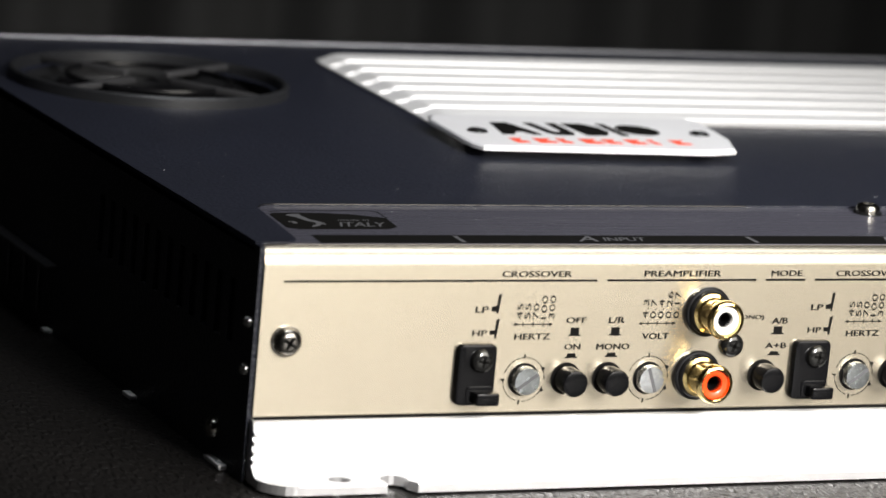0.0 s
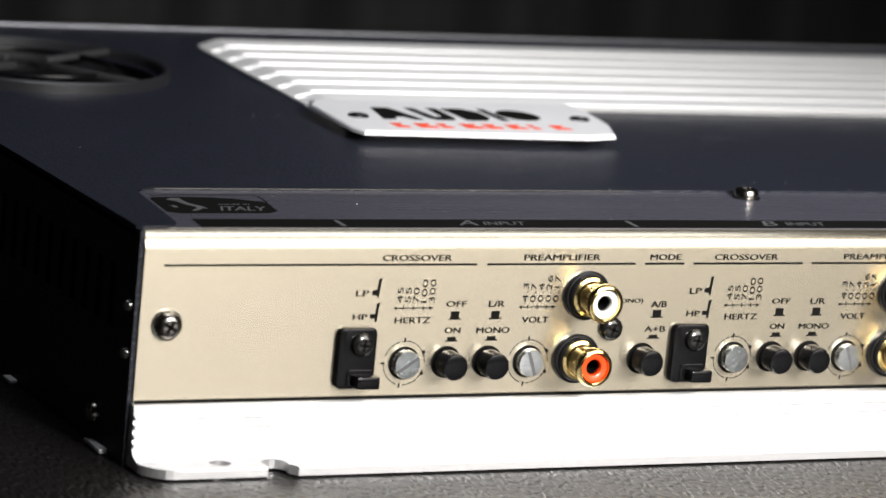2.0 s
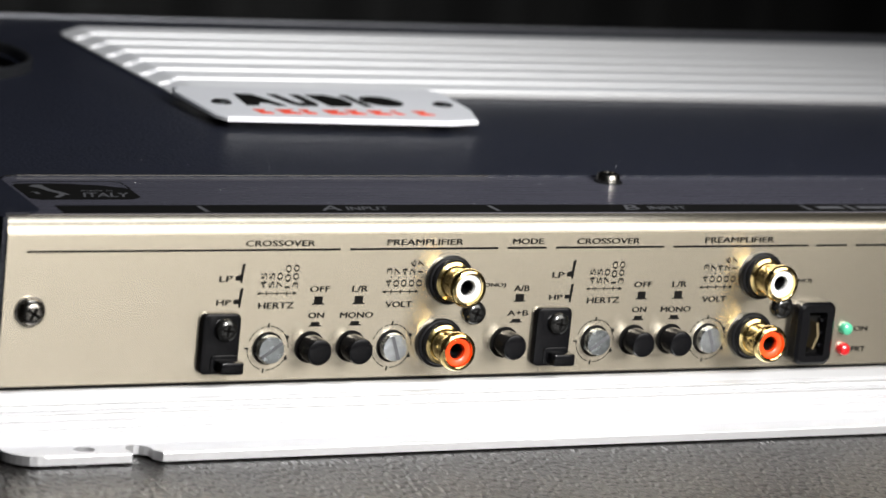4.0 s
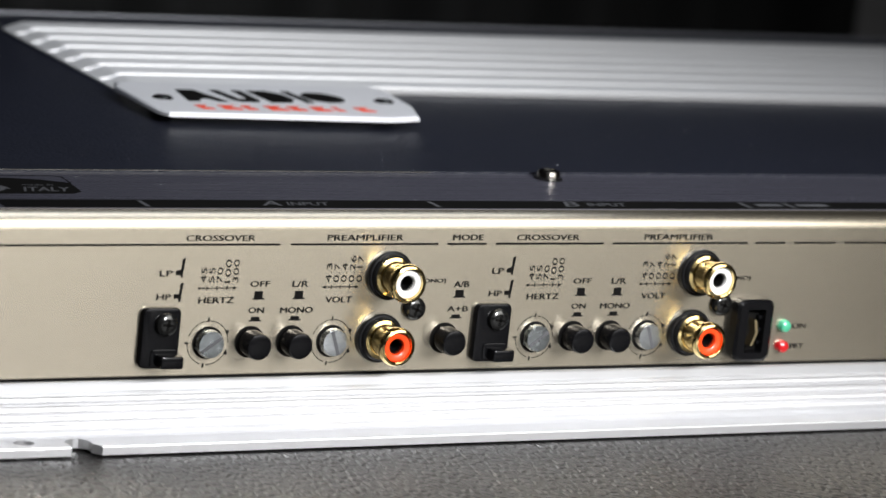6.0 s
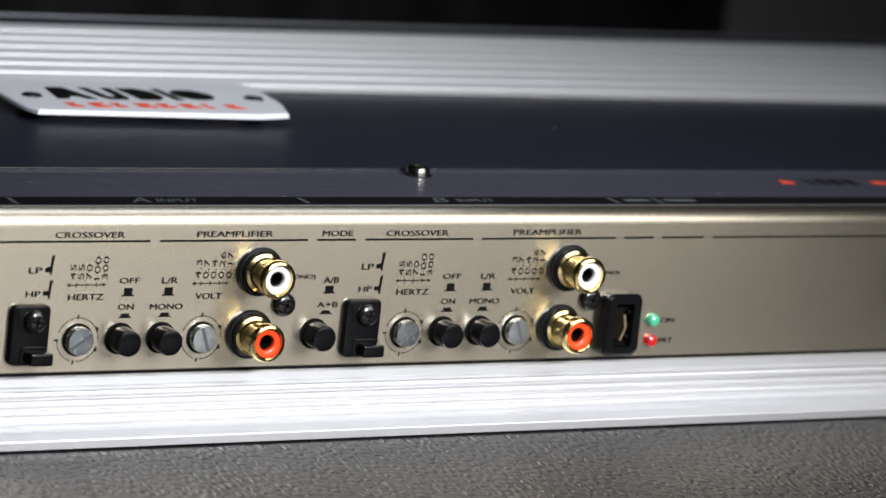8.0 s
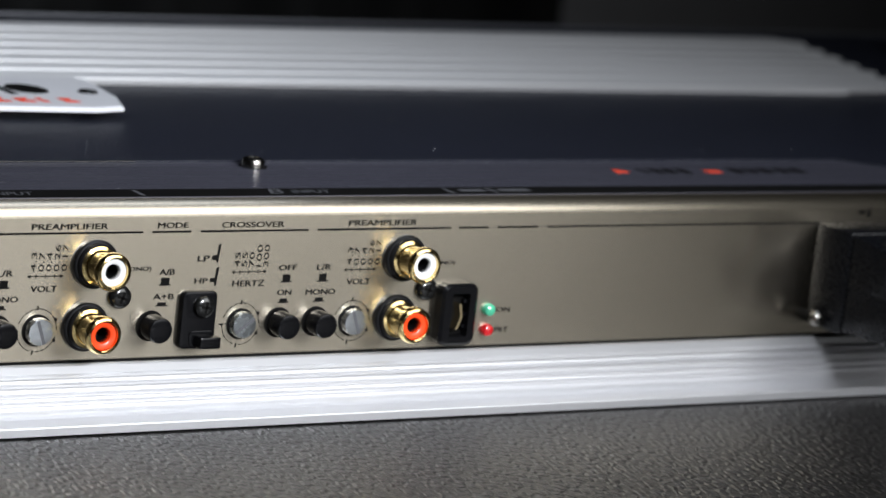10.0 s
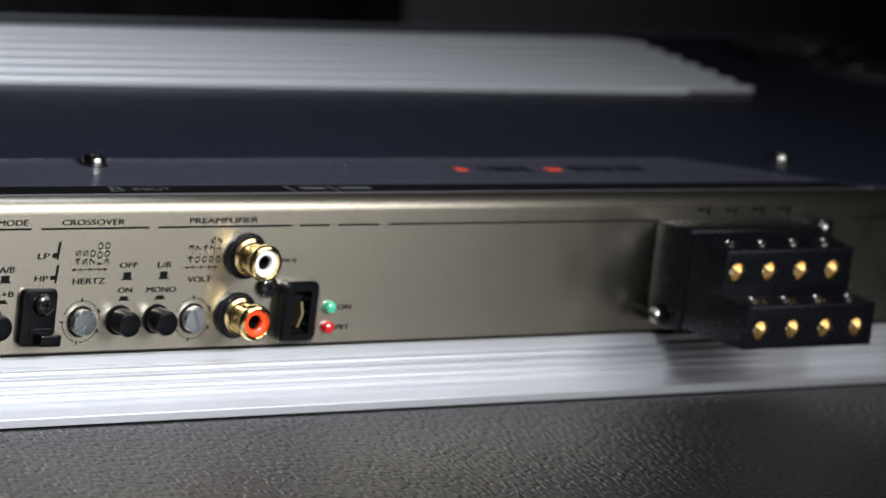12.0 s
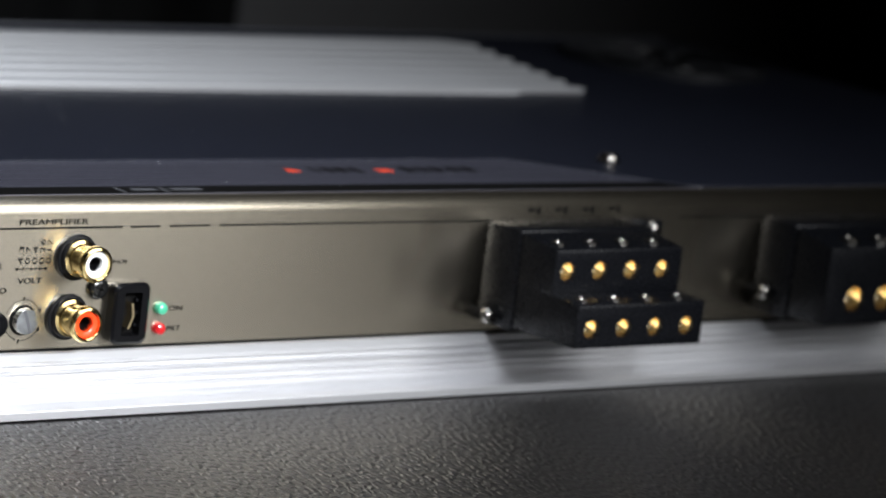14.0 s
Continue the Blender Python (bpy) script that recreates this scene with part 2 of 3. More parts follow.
def written(name, body, x0, x1, z0, z1, mat, parent, turn=0, on="panel", level=0.0, shear=0.0, weight=1.0):
    """Lettering fitted into a box: on the panel (x, z) or on the top (x, y at height level). turn: degrees anticlockwise."""
    cu = bpy.data.curves.new(name, "FONT")
    cu.body, cu.size, cu.resolution_u, cu.shear = body, 1.0, 3, shear
    tmp = bpy.data.objects.new(name, cu)
    scene.collection.objects.link(tmp)
    bpy.context.view_layer.update()
    me = bpy.data.meshes.new_from_object(tmp.evaluated_get(bpy.context.evaluated_depsgraph_get()))
    bpy.data.objects.remove(tmp)
    me.transform(Matrix.Rotation(radians(turn), 4, "Z"))
    xs = [v.co.x for v in me.vertices]
    ys = [v.co.y for v in me.vertices]
    for v in me.vertices:
        u = (v.co.x - min(xs)) / (max(xs) - min(xs) + 1e-9)
        w = (v.co.y - min(ys)) / (max(ys) - min(ys) + 1e-9)
        if on == "panel":
            v.co = Vector((x0 + u * (x1 - x0), -0.06, z0 + w * (z1 - z0))) * MM
        else:
            v.co = Vector((x0 + u * (x1 - x0), z0 + w * (z1 - z0), level)) * MM
    # a second impression a hair to the side gives the printed weight
    bm = bmesh.new()
    bm.from_mesh(me)
    first = bm.verts[:] + bm.edges[:] + bm.faces[:]
    step = (z1 - z0 if not turn else x1 - x0) * weight
    for k, (du, dw) in enumerate(((0.1, 0.03),) if weight else (), 1):
        twin = [v for v in bmesh.ops.duplicate(bm, geom=first)["geom"] if isinstance(v, bmesh.types.BMVert)]
        shift = (du * step, -0.008 * k, dw * step) if on == "panel" else (0.4 * du * step, 0.4 * dw * step, 0.008 * k)
        bmesh.ops.translate(bm, verts=twin, vec=Vector(shift) * MM)
    bm.to_mesh(me)
    bm.free()
    me.name = name
    me.materials.clear()
    me.materials.append(mat)
    ob = new(name, me)
    ob.parent = parent
    return ob


def patch(name, outline, mat, parent, on="panel", level=0.0, thick=0.05):
    """A thin printed or stuck patch; outline of (x, z) on the panel or (x, y) on the top."""
    bm = bmesh.new()
    if on == "panel":
        loft(bm, [[(x, 0.02, z) for x, z in outline], [(x, -thick, z) for x, z in outline]])
    else:
        loft(bm, [[(x, y, level) for x, y in outline], [(x, y, level + thick) for x, y in outline]])
    return part(name, bm, mat, parent, smooth=False)


def rect(x0, x1, z0, z1):
    return [(x0, z0), (x1, z0), (x1, z1), (x0, z1)]


def cross_recess(bm, cx, cz, y, size):
    """Dark cross of a screw drive, sunk look by a thin cross just under the dome's top; its black stands for shade."""
    box(bm, cx - size, cx + size, y - 0.12, y + 0.5, cz - size * 0.22, cz + size * 0.22)
    box(bm, cx - size * 0.22, cx + size * 0.22, y - 0.12, y + 0.5, cz - size, cz + size)
    return bm


def panel_screw(cx, cz, r, mat, parent, depth=2.6, washer=True, y=0.0, turn=20):
    """Pan-head cross screw on the panel."""
    bm = bmesh.new()
    prof = [(r, y), (r, y - depth * 0.35), (r * 0.93, y - depth * 0.65), (r * 0.72, y - depth * 0.9), (r * 0.45, y - depth), (r * 0.3, y - depth)]
    lathe(bm, cx, cz, prof, 28)
    ob = part("screw", bm, mat, parent)
    bm = bmesh.new()
    cross_recess(bm, 0, 0, 0, r * 0.5)
    bmesh.ops.rotate(bm, verts=bm.verts, cent=(0, 0, 0), matrix=Matrix.Rotation(radians(turn), 3, "Y"))
    bmesh.ops.translate(bm, verts=bm.verts, vec=Vector((cx, y - depth + 0.02, cz)) * MM)
    part("cross_slot_shade", bm, INK_AND_SHADE, ob, smooth=False)
    if washer:
        bm = bmesh.new()
        lathe(bm, cx, cz, [(r * 1.12, y), (r * 1.12, y - 0.5), (r * 1.0, y - 0.6), (r * 0.9, y - 0.6)], 28)
        part("washer", bm, mat, ob)
    return ob


# ---------------------------------------------------------------- setting
LENGTH, DEPTH, TOP = 690.0, 300.0, 57.6


def build_setting():
    bm = bmesh.new()
    box(bm, -1000, 1700, -1100, 520, -60, 0, 6, 3)
    tagged(part("table_top", bm, LEATHER), "dark brown-black grained leather table surface", "table surface", kind="structure")
    # curtain in folds behind the table
    bm = bmesh.new()
    n = 420
    lo, hi = [], []
    for i in range(n):
        x = -1290 + i * 5.0
        y = 760 + 12 * math.sin(i * 0.42) + 7 * math.sin(i * 0.19 + 1) + 4 * math.sin(i * 0.83)
        lo.append(vert(bm, x, y, -755))
        hi.append(vert(bm, x, y - 5 * math.sin(i * 0.31), 1590))
    for i in range(n - 1):
        bm.faces.new((lo[i], lo[i + 1], hi[i + 1], hi[i]))
    ob = part("backdrop_curtain", bm, CLOTH)
    sol = ob.modifiers.new("thickness", "SOLIDIFY")
    sol.thickness = 0.003
    tagged(ob, "black cloth curtain hanging in soft folds", "curtain", kind="structure")
    bm = bmesh.new()
    box(bm, 805, 1890, 800, 830, -758, 1590, 4)
    tagged(part("backdrop_board", bm, BOARD), "plain dark grey board beside the curtain", "board", kind="structure")
    # unseen closing walls; the pale wall_west is added as a reflector
    for name, b in (("wall_east", (1900, 2000, -1800, 1100, -760, 1600)), ("wall_west", (-1400, -1300, -1800, 1100, -760, 1600)),
                    ("wall_north", (-1300, 1900, 1000, 1100, -760, 1600)), ("wall_south", (-1300, 1900, -1800, -1700, -760, 1600)),
                    ("floor", (-1400, 2000, -1800, 1100, -860, -760)), ("ceiling", (-1400, 2000, -1800, 1100, 1600, 1700))):
        bm = bmesh.new()
        box(bm, *b)
        tagged(part(name, bm, BOUNCE_WALL if name == "wall_west" else WALL, smooth=False), ("" if name == "wall_west" else "dark ") + "grey painted " + name.split("_")[0] + " of the unseen studio", name.split("_")[0], kind="structure")


build_setting()

# ---------------------------------------------------------------- amplifier
amp = tagged(new("car_amplifier"), "long black and champagne car audio amplifier with silver heat sink", "amplifier")


def front_panel():
    prof_out, prof_in = [(0, 15.8)], []
    r = 4.3
    for k in range(9):
        a = radians(180 - 90 * k / 8)
        prof_out.append((r + r * math.cos(a), 56.8 - r + r * math.sin(a)))
    prof_out.append((54, 56.8))
    prof_in = [(54, 55.6)]
    for k in range(9):
        a = radians(90 + 90 * k / 8)
        prof_in.append((r + (r - 1.2) * math.cos(a), 56.8 - r + (r - 1.2) * math.sin(a)))
    prof_in.append((1.2, 15.8))
    bm = bmesh.new()
    extrude_x(bm, prof_out + prof_in, 0.0, LENGTH)
    return part("front_panel", bm, ALLOY, amp, "brushed champagne metal control panel bent over the top edge")


panel = front_panel()


def chassis():
    """Black side walls with vent slots, back wall and base."""
    body = part("chassis", box(bmesh.new(), 1.5, LENGTH - 1.5, 2.5, DEPTH - 2, 0, 2), COAT, amp, "black steel chassis")
    for x0, name in ((-1.2, "side_wall"), (LENGTH, "side_wall")):
        bm = bmesh.new()
        x1 = x0 + 1.2
        # twelve slots of 4 mm
        slots = [16 + 8.8 * i for i in range(12)]
        box(bm, x0, x1, 0.8, DEPTH, 0.0, 30.5)
        box(bm, x0, x1, 0.8, DEPTH, 46.0, TOP - 0.6)
        prev = 0.8
        for s in slots:
            box(bm, x0, x1, prev, s - 2.1, 30.5, 46.0)
            prev = s + 2.1
        box(bm, x0, x1, prev, DEPTH, 30.5, 46.0)
        part(name, bm, COAT, body)
        bm = bmesh.new()
        box(bm, x0 + (2.4 if x0 < 0 else -2.4), x0 + (3.4 if x0 < 0 else -1.4), 10, DEPTH - 5, 20, 50)
        part("inner_shield", bm, RUBBER, body)
    bm = bmesh.new()
    box(bm, 0, LENGTH, DEPTH - 1.2, DEPTH, 0.5, TOP - 0.6)
    part("back_wall", bm, COAT, body)
    # aluminium tabs that show under the side wall
    for y0, y1 in ((11, 22), (76, 82), (146, 151)):
        bm = bmesh.new()
        box(bm, -3.2, 3.0, y0, y1, 0.2, 1.4, 0.3)
        part("base_tab", bm, SILVER, body, "bare aluminium tab")
    # screws of the side wall
    for y, z in ((21, 8), (3.2, 38.5), (3.2, 27)):
        bm = bmesh.new()
        lathe_up(bm, 0, 0, [(2.6, 0), (2.6, 0.7), (2.2, 1.5), (1.2, 2.0), (0.6, 2.05)], 20)
        bmesh.ops.rotate(bm, verts=bm.verts, cent=(0, 0, 0), matrix=Matrix.Rotation(radians(-90), 3, "Y"))
        bmesh.ops.translate(bm, verts=bm.verts, vec=Vector((-1.2, y, z)) * MM)
        if y < 10:
            bmesh.ops.scale(bm, verts=bm.verts, vec=(1, 0.5, 0.6), space=Matrix.Translation(Vector((0, -y, -z)) * MM))
        part("side_screw", bm, STEEL if y > 10 else DARK_STEEL, body)
    return body


chassis()

FAN_SPOTS = ((47, 217), (633, 236))
FAN_R = 39


def cover():
    outer = [(-1.2, 4.2), (0.5, 3.2), (6.5, 3.6), (9.0, 6.0), (10.2, 7.5), (14.0, 43.0), (16.5, 46.5), (20, 47.5), (398, 49.5), (424, 20), (436, 6),
             (440, 4.2), (LENGTH + 1.2, 4.2), (LENGTH + 1.2, DEPTH), (-1.2, DEPTH)]
    holes = [ring_points(x, y, FAN_R - 2) for x, y in FAN_SPOTS]
    bm = sheet(bmesh.new(), [outer] + holes, TOP - 0.6, TOP)
    ob = part("top_cover", bm, COAT, amp, "black powder-coated steel top cover", smooth=False)
    # rolled edge to the left side wall
    for x0 in (-1.2, LENGTH):
        bm = bmesh.new()
        box(bm, x0, x0 + 1.2, 4.2, DEPTH, TOP - 3, TOP + 0.02, 0.5)
        part("cover_edge", bm, COAT, ob)
    bm = bmesh.new()
    box(bm, 0, LENGTH, DEPTH - 2.5, DEPTH + 1.0, TOP - 0.6, TOP + 0.7, 0.3)
    part("rear_trim", bm, TRIM, ob, "thin bare metal trim along the rear edge")
    return ob


top_cover = cover()


def fan(cx, cy):
    ob = part("cooling_fan", lathe_up(bmesh.new(), cx, cy, [(FAN_R + 2.0, TOP), (FAN_R + 2.0, TOP + 2.7), (FAN_R + 1.5, TOP + 3.2), (FAN_R + 0.6, TOP + 3.2),
              (FAN_R, TOP + 2.6), (FAN_R - 1, TOP - 18)], 64, cap=False), BEZEL, amp, "round black cooling fan with raised bezel and grille arms")
    bm = bmesh.new()
    lathe_up(bm, cx, cy, [(15, TOP - 12), (15, TOP - 2.5), (13.5, TOP - 1.4), (6, TOP - 1.2)], 40)
    part("hub", bm, PLASTIC, ob)
    for k in range(7):
        bm = bmesh.new()
        a0 = 2 * math.pi * k / 7
        top, low = [], []
        for i in range(7):
            r = 15 + i * 3.3
            a = a0 + 0.05 * i
            top.append((cx + r * math.cos(a), cy + r * math.sin(a), TOP - 3.5))
            low.append((cx + r * math.cos(a + 0.5), cy + r * math.sin(a + 0.5), TOP - 12))
        ring = top + low[::-1]
        loft(bm, [ring, [(x, y, z - 0.9) for x, y, z in ring]])
        part("blade", bm, PLASTIC, ob)
    for r in (24,):
        bm = bmesh.new()
        n, m = 56, 8
        rows = []
        for i in range(n):
            a = 2 * math.pi * i / n
            rows.append([vert(bm, cx + (r + 0.9 * math.cos(b)) * math.cos(a), cy + (r + 0.9 * math.cos(b)) * math.sin(a), TOP + 1.8 + 0.9 * math.sin(b))
                         for b in (2 * math.pi * j / m for j in range(m))])
        for i in range(n):
            for j in range(m):
                bm.faces.new((rows[i][j], rows[(i + 1) % n][j], rows[(i + 1) % n][(j + 1) % m], rows[i][(j + 1) % m]))
        part("grille_ring", bm, PLASTIC, ob)
    for k in range(4):
        bm = bmesh.new()
        box(bm, 8, FAN_R + 0.5, -1.2, 1.2, TOP + 1.0, TOP + 2.9, 0.5)
        bmesh.ops.rotate(bm, verts=bm.verts, cent=(0, 0, 0), matrix=Matrix.Rotation(radians(35 + 90 * k), 3, "Z"))
        bmesh.ops.translate(bm, verts=bm.verts, vec=Vector((cx, cy, 0)) * MM)
        part("grille_arm", bm, ARM, ob, "grey metal grille arm")
    return ob


for spot in FAN_SPOTS:
    fan(*spot)

SINK_Y0, SINK_X0, SINK_X1, SINK_TOP, FINS = 160.0, 119.0, 528.5, 60.3, 7


def heat_sink():
    """Thin base with flat-topped fins, cut off in steps at the far end and bevelled at the near one."""
    step0, step1 = 15.5, 15.6
    foot = [(SINK_X0 - 7.0, SINK_Y0 + 3), (SINK_X1 - 30, SINK_Y0 + 3), (SINK_X1 - 5, SINK_Y0 + FINS * step1 - 8), (SINK_X0 - 0.5, SINK_Y0 + FINS * step0 - 8)]
    base = part("heat_sink", loft(bmesh.new(), [[(x, y, z) for x, y in foot] for z in (TOP, TOP + 0.6)]), SILVER, amp,
                "silver ribbed aluminium heat sink on the top", smooth=False)
    for i in range(FINS):
        y0, y1 = SINK_Y0 + i * step0, SINK_Y0 + 3 + i * step1
        x0, x1 = SINK_X0 + 1.1 * i, SINK_X1 + 4.6 * i
        wide = 12.3
        # section: a rounded cap over slightly hollow sides
        prof = [(0.5, TOP + 0.5), (0.4, SINK_TOP - 1.5), (0.1, SINK_TOP - 1.1), (0.0, SINK_TOP - 0.6), (0.25, SINK_TOP - 0.15), (0.9, SINK_TOP),
                (wide - 0.9, SINK_TOP), (wide - 0.2, SINK_TOP - 0.2), (wide, SINK_TOP - 0.7), (wide - 0.1, SINK_TOP - 1.1), (wide - 0.4, SINK_TOP - 1.5), (wide - 0.5, TOP + 0.5)]
        near = [(x0 + 0.05 * y - 3.2 * (SINK_TOP - z), y0 + y, z) for y, z in prof]
        far = [(x1 - 0.8 * y + 0.3 * (SINK_TOP - z), y1 + y, z) for y, z in prof]
        part("fin", loft(bmesh.new(), [near, far]), SILVER, base)
    return base


heat_sink()


def lower_flange():
    """Ribbed aluminium rail along the foot of the panel with a mounting lip."""
    prof = [(1.0, 15.6), (-1.6, 15.6), (-2.0, 15.2)]
    for z, y in ((12.6, -2.2), (10.4, -2.3), (7.9, -2.4), (5.9, -2.5)):
        # a flat, then a proud bead with a hollow under it
        prof += [(y, z + 0.75), (y - 0.35, z + 0.5), (y - 1.0, z + 0.35), (y - 1.25, z + 0.05), (y - 1.1, z - 0.25), (y - 0.3, z - 0.4), (y + 0.15, z - 0.6)]
    prof += [(-2.8, 4.7), (-3.6, 3.8), (-4.7, 3.2), (-6.2, 2.9)]
    prof_back = [(-6.2, 0.6), (1.0, 0.6)]
    bm = bmesh.new()
    extrude_x(bm, prof + prof_back, -0.4, LENGTH + 0.4)
    rail = part("foot_rail", bm, RAIL, amp, "silver ribbed aluminium foot rail with drilled lip")
    x1 = LENGTH + 0.4
    lip = [(-0.4, -6.2), (-0.4, -7.4), (0.0, -8.6), (0.7, -9.8), (1.7, -11.0), (2.9, -12.0), (4.4, -12.9), (6.2, -13.3), (8.0, -13.4), (30.2, -13.4)]
    for k in range(11):
        a = radians(205 - k * 23.0)
        lip.append((33.4 + 3.3 * math.cos(a), -9.7 + 3.3 * math.sin(a)))
    lip += [(38.2, -13.4), (x1 - 6, -13.4), (x1, -8), (x1, -6.2)]
    hole = [(19.8 + 2.7 * math.cos(radians(15 * k)), -8.7 + 2.2 * math.sin(radians(15 * k))) for k in range(24)]
    bm = sheet(bmesh.new(), [lip, hole], 0.6, 2.9)
    edge = [e for e in bm.edges if all(v.co.z > 2.8 * MM and v.co.y < -13.3 * MM for v in e.verts)]
    bmesh.ops.bevel(bm, geom=edge, offset=0.35 * MM, segments=2, profile=0.5, affect="EDGES")
    part("mounting_lip", bm, RAIL, rail, smooth=False)
    # dark joint between panel and rail
    part("joint_seal", box(bmesh.new(), 0.2, LENGTH - 0.2, -0.45, 0.3, 15.5, 16.25), INK_AND_SHADE, rail)
    bm = bmesh.new()
    box(bm, 2, LENGTH - 2, -5, 40, 0.0, 0.9)
    part("rubber_pad", bm, RUBBER, rail, "black rubber pad under the rail")
    return rail


lower_flange()


def badge():
    z0, z1 = TOP + 2.6, TOP + 4.0
    out = [(108, 150), (105, 146), (103, 112), (104.5, 107), (172, 103.5), (182, 106), (188, 121), (193, 150), (190, 153), (108, 153)]
    bm = bmesh.new()
    cx, cy = 146, 128
    loft(bm, [[(x, y, z0) for x, y in out], [(x, y, z1 - 0.5) for x, y in out], [(cx + (x - cx) * 0.99, cy + (y - cy) * 0.985, z1) for x, y in out]])
    ob = part("badge", bm, BADGE, amp, "white lacquered badge plate with black and red marks")
    for x, y in ((112, 128), (182, 128)):
        part("stud", lathe_up(bmesh.new(), x, y, [(3.0, TOP), (3.0, z1 + 0.2), (2.4, z1 + 0.7), (1.0, z1 + 0.8)], 20), DARK_STEEL, ob)
    y0, y1 = 124, 142
    tight = lambda pts: [(118 + (x - 118) * 0.79, y) for x, y in pts]
    marks = [[(118, y0), (123, y0), (125, y0 + 4), (128, y0 + 4), (130, y0), (134, y0), (130, y1), (123, y1)],
             [(136, y1), (137, y0 + 3), (139, y0), (146, y0), (148, y0 + 3), (149, y1), (145, y1), (144, y0 + 5), (141, y0 + 5), (140, y1)],
             [(151, y0), (159, y0), (163, y0 + 5), (163, y1 - 5), (159, y1), (151, y1)], [(165, y0), (168.5, y0), (168.5, y1), (165, y1)],
             ring_points(177, (y0 + y1) / 2, 7.8, 24)]
    for m in marks:
        patch("black_mark", tight(m), INK_AND_SHADE, ob, "top", z1, 0.06)
    for i, wide in enumerate((4.0, 5.6, 3.2, 5.8, 4.4, 5.2, 2.2, 4.8)):
        x = 117 + i * 7.1
        patch("red_mark", [(x, 112), (x + wide, 112), (x + wide, 114.2), (x + wide * 0.55, 115.5), (x + wide, 118.5), (x, 118.5)], RED_INK, ob, "top", z1, 0.06)
    return ob


badge()


def top_print():
    lev = 56.98
    bm = bmesh.new()
    loft(bm, [[(x, y, z) for x, y in rect(1.0, 440, 4.4, 53)] for z in (56.8, lev)])
    part("lettering_plate", bm, PLATE, amp, "grey-violet anodised lettering plate on the top edge", smooth=False)
    # sticker with a map mark and the word
    st = patch("sticker", [(16.4, 38.6), (15.0, 37), (13.6, 22), (16, 20), (40, 20.5), (43.0, 23), (44.3, 33), (38, 36.8), (30, 38.8), (22, 39.2)], INK_AND_SHADE, amp, "top", lev, 0.08)
    tagged(st, "black origin sticker with white lettering")
    patch("sticker_outline", [(16.4, 40.2), (20, 41.2), (43, 41.7), (44.8, 40.4), (44.3, 33), (44.6, 33), (45.2, 40.6), (43.2, 42.0), (19.8, 41.5), (16.2, 40.4)], INK_AND_SHADE, st, "top", lev, 0.08)
    written("sticker_word", "ITALY", 28.0, 41.6, 23.0, 27.8, GREY_INK_AND_SHADE, st, on="top", level=lev + 0.12, shear=0.55)
    written("sticker_small_word", "made in", 30.0, 38.6, 29.6, 31.4, GREY_INK_AND_SHADE, st, on="top", level=lev + 0.12, shear=0.5)
    patch("map_mark", [(18.8, 35.8), (20.4, 37.4), (22.9, 37.6), (22.6, 35.2), (23.2, 31.2), (25.2, 27.4), (25.4, 25.4), (24.3, 26.0), (23.6, 24.6), (21.2, 22.6),
          (20.4, 23.0), (22.8, 25.6), (23.2, 27.2), (21.4, 30.2), (20.6, 33.6)], GREY_INK_AND_SHADE, st, "top", lev + 0.08, 0.05)
    patch("map_island", rect(17.2, 18.3, 26.8, 28.8), GREY_INK_AND_SHADE, st, "top", lev + 0.08, 0.05)
    strip = patch("print_strip", [(16.6, 13.8), (15.6, 4.8), (LENGTH - 16, 4.8), (LENGTH - 17, 13.8)], INK_AND_SHADE, amp, "top", lev, 0.05)
    tagged(strip, "black printed strip along the bent edge")
    for x in (53.3, 134.0, 229.0, 243.2):
        patch("tick", [(x - 0.6, 6.0), (x + 0.6, 6.0), (x + 1.0, 12.6), (x - 0.2, 12.6)], GREY_INK_AND_SHADE, strip, "top", lev + 0.06, 0.04)
    for x, word in ((84.5, "A"), (172, "B")):
        written("input_letter", word, x, x + 5.4, 6.8, 12.6, GREY_INK_AND_SHADE, strip, on="top", level=lev + 0.12, shear=0.4)
        written("input_word", "INPUT", x + 7.4, x + 20.0, 7.2, 11.2, GREY_INK_AND_SHADE, strip, on="top", level=lev + 0.12, shear=0.4)
    for x0, x1 in ((233, 241), (246, 256)):
        patch("print_bar", rect(x0, x1, 8, 11), GREY_INK_AND_SHADE, strip, "top", lev + 0.06, 0.04)
    # emblem: red marks with grey bars between
    em = patch("emblem", [(303.0, 32.6), (307.6, 32.8), (307.2, 35.2), (304.6, 37.6), (303.8, 35.4)], RED_INK, amp, "top", lev, 0.08)
    patch("emblem_dash", rect(336.0, 341.4, 32.2, 35.6), RED_INK, em, "top", lev, 0.08)
    for x0, x1 in ((313, 314.5), (317, 320), (321.5, 325), (327, 330), (346, 350), (352, 355), (357, 361), (363.5, 367), (369, 373)):
        patch("emblem_bar", rect(x0, x1, 31, 38.5), INK_AND_SHADE, em, "top", lev, 0.06)
    # screws with polished heads
    for x in (187.4, 434.4):
        y, z0 = 42.3, lev if x < 400 else TOP
        ob = part("top_screw", lathe_up(bmesh.new(), x, y, [(3.3, z0), (3.3, z0 + 1.5), (2.9, z0 + 2.3), (2.0, z0 + 2.7), (1.6, z0 + 2.7), (1.5, z0 + 1.7), (0.6, z0 + 1.7)], 28), STEEL, amp, "polished socket screw")
        part("lock_washer", lathe_up(bmesh.new(), x, y, [(3.9, z0), (3.9, z0 + 0.45), (3.4, z0 + 0.5)], 28), DARK_STEEL, ob)


top_print()


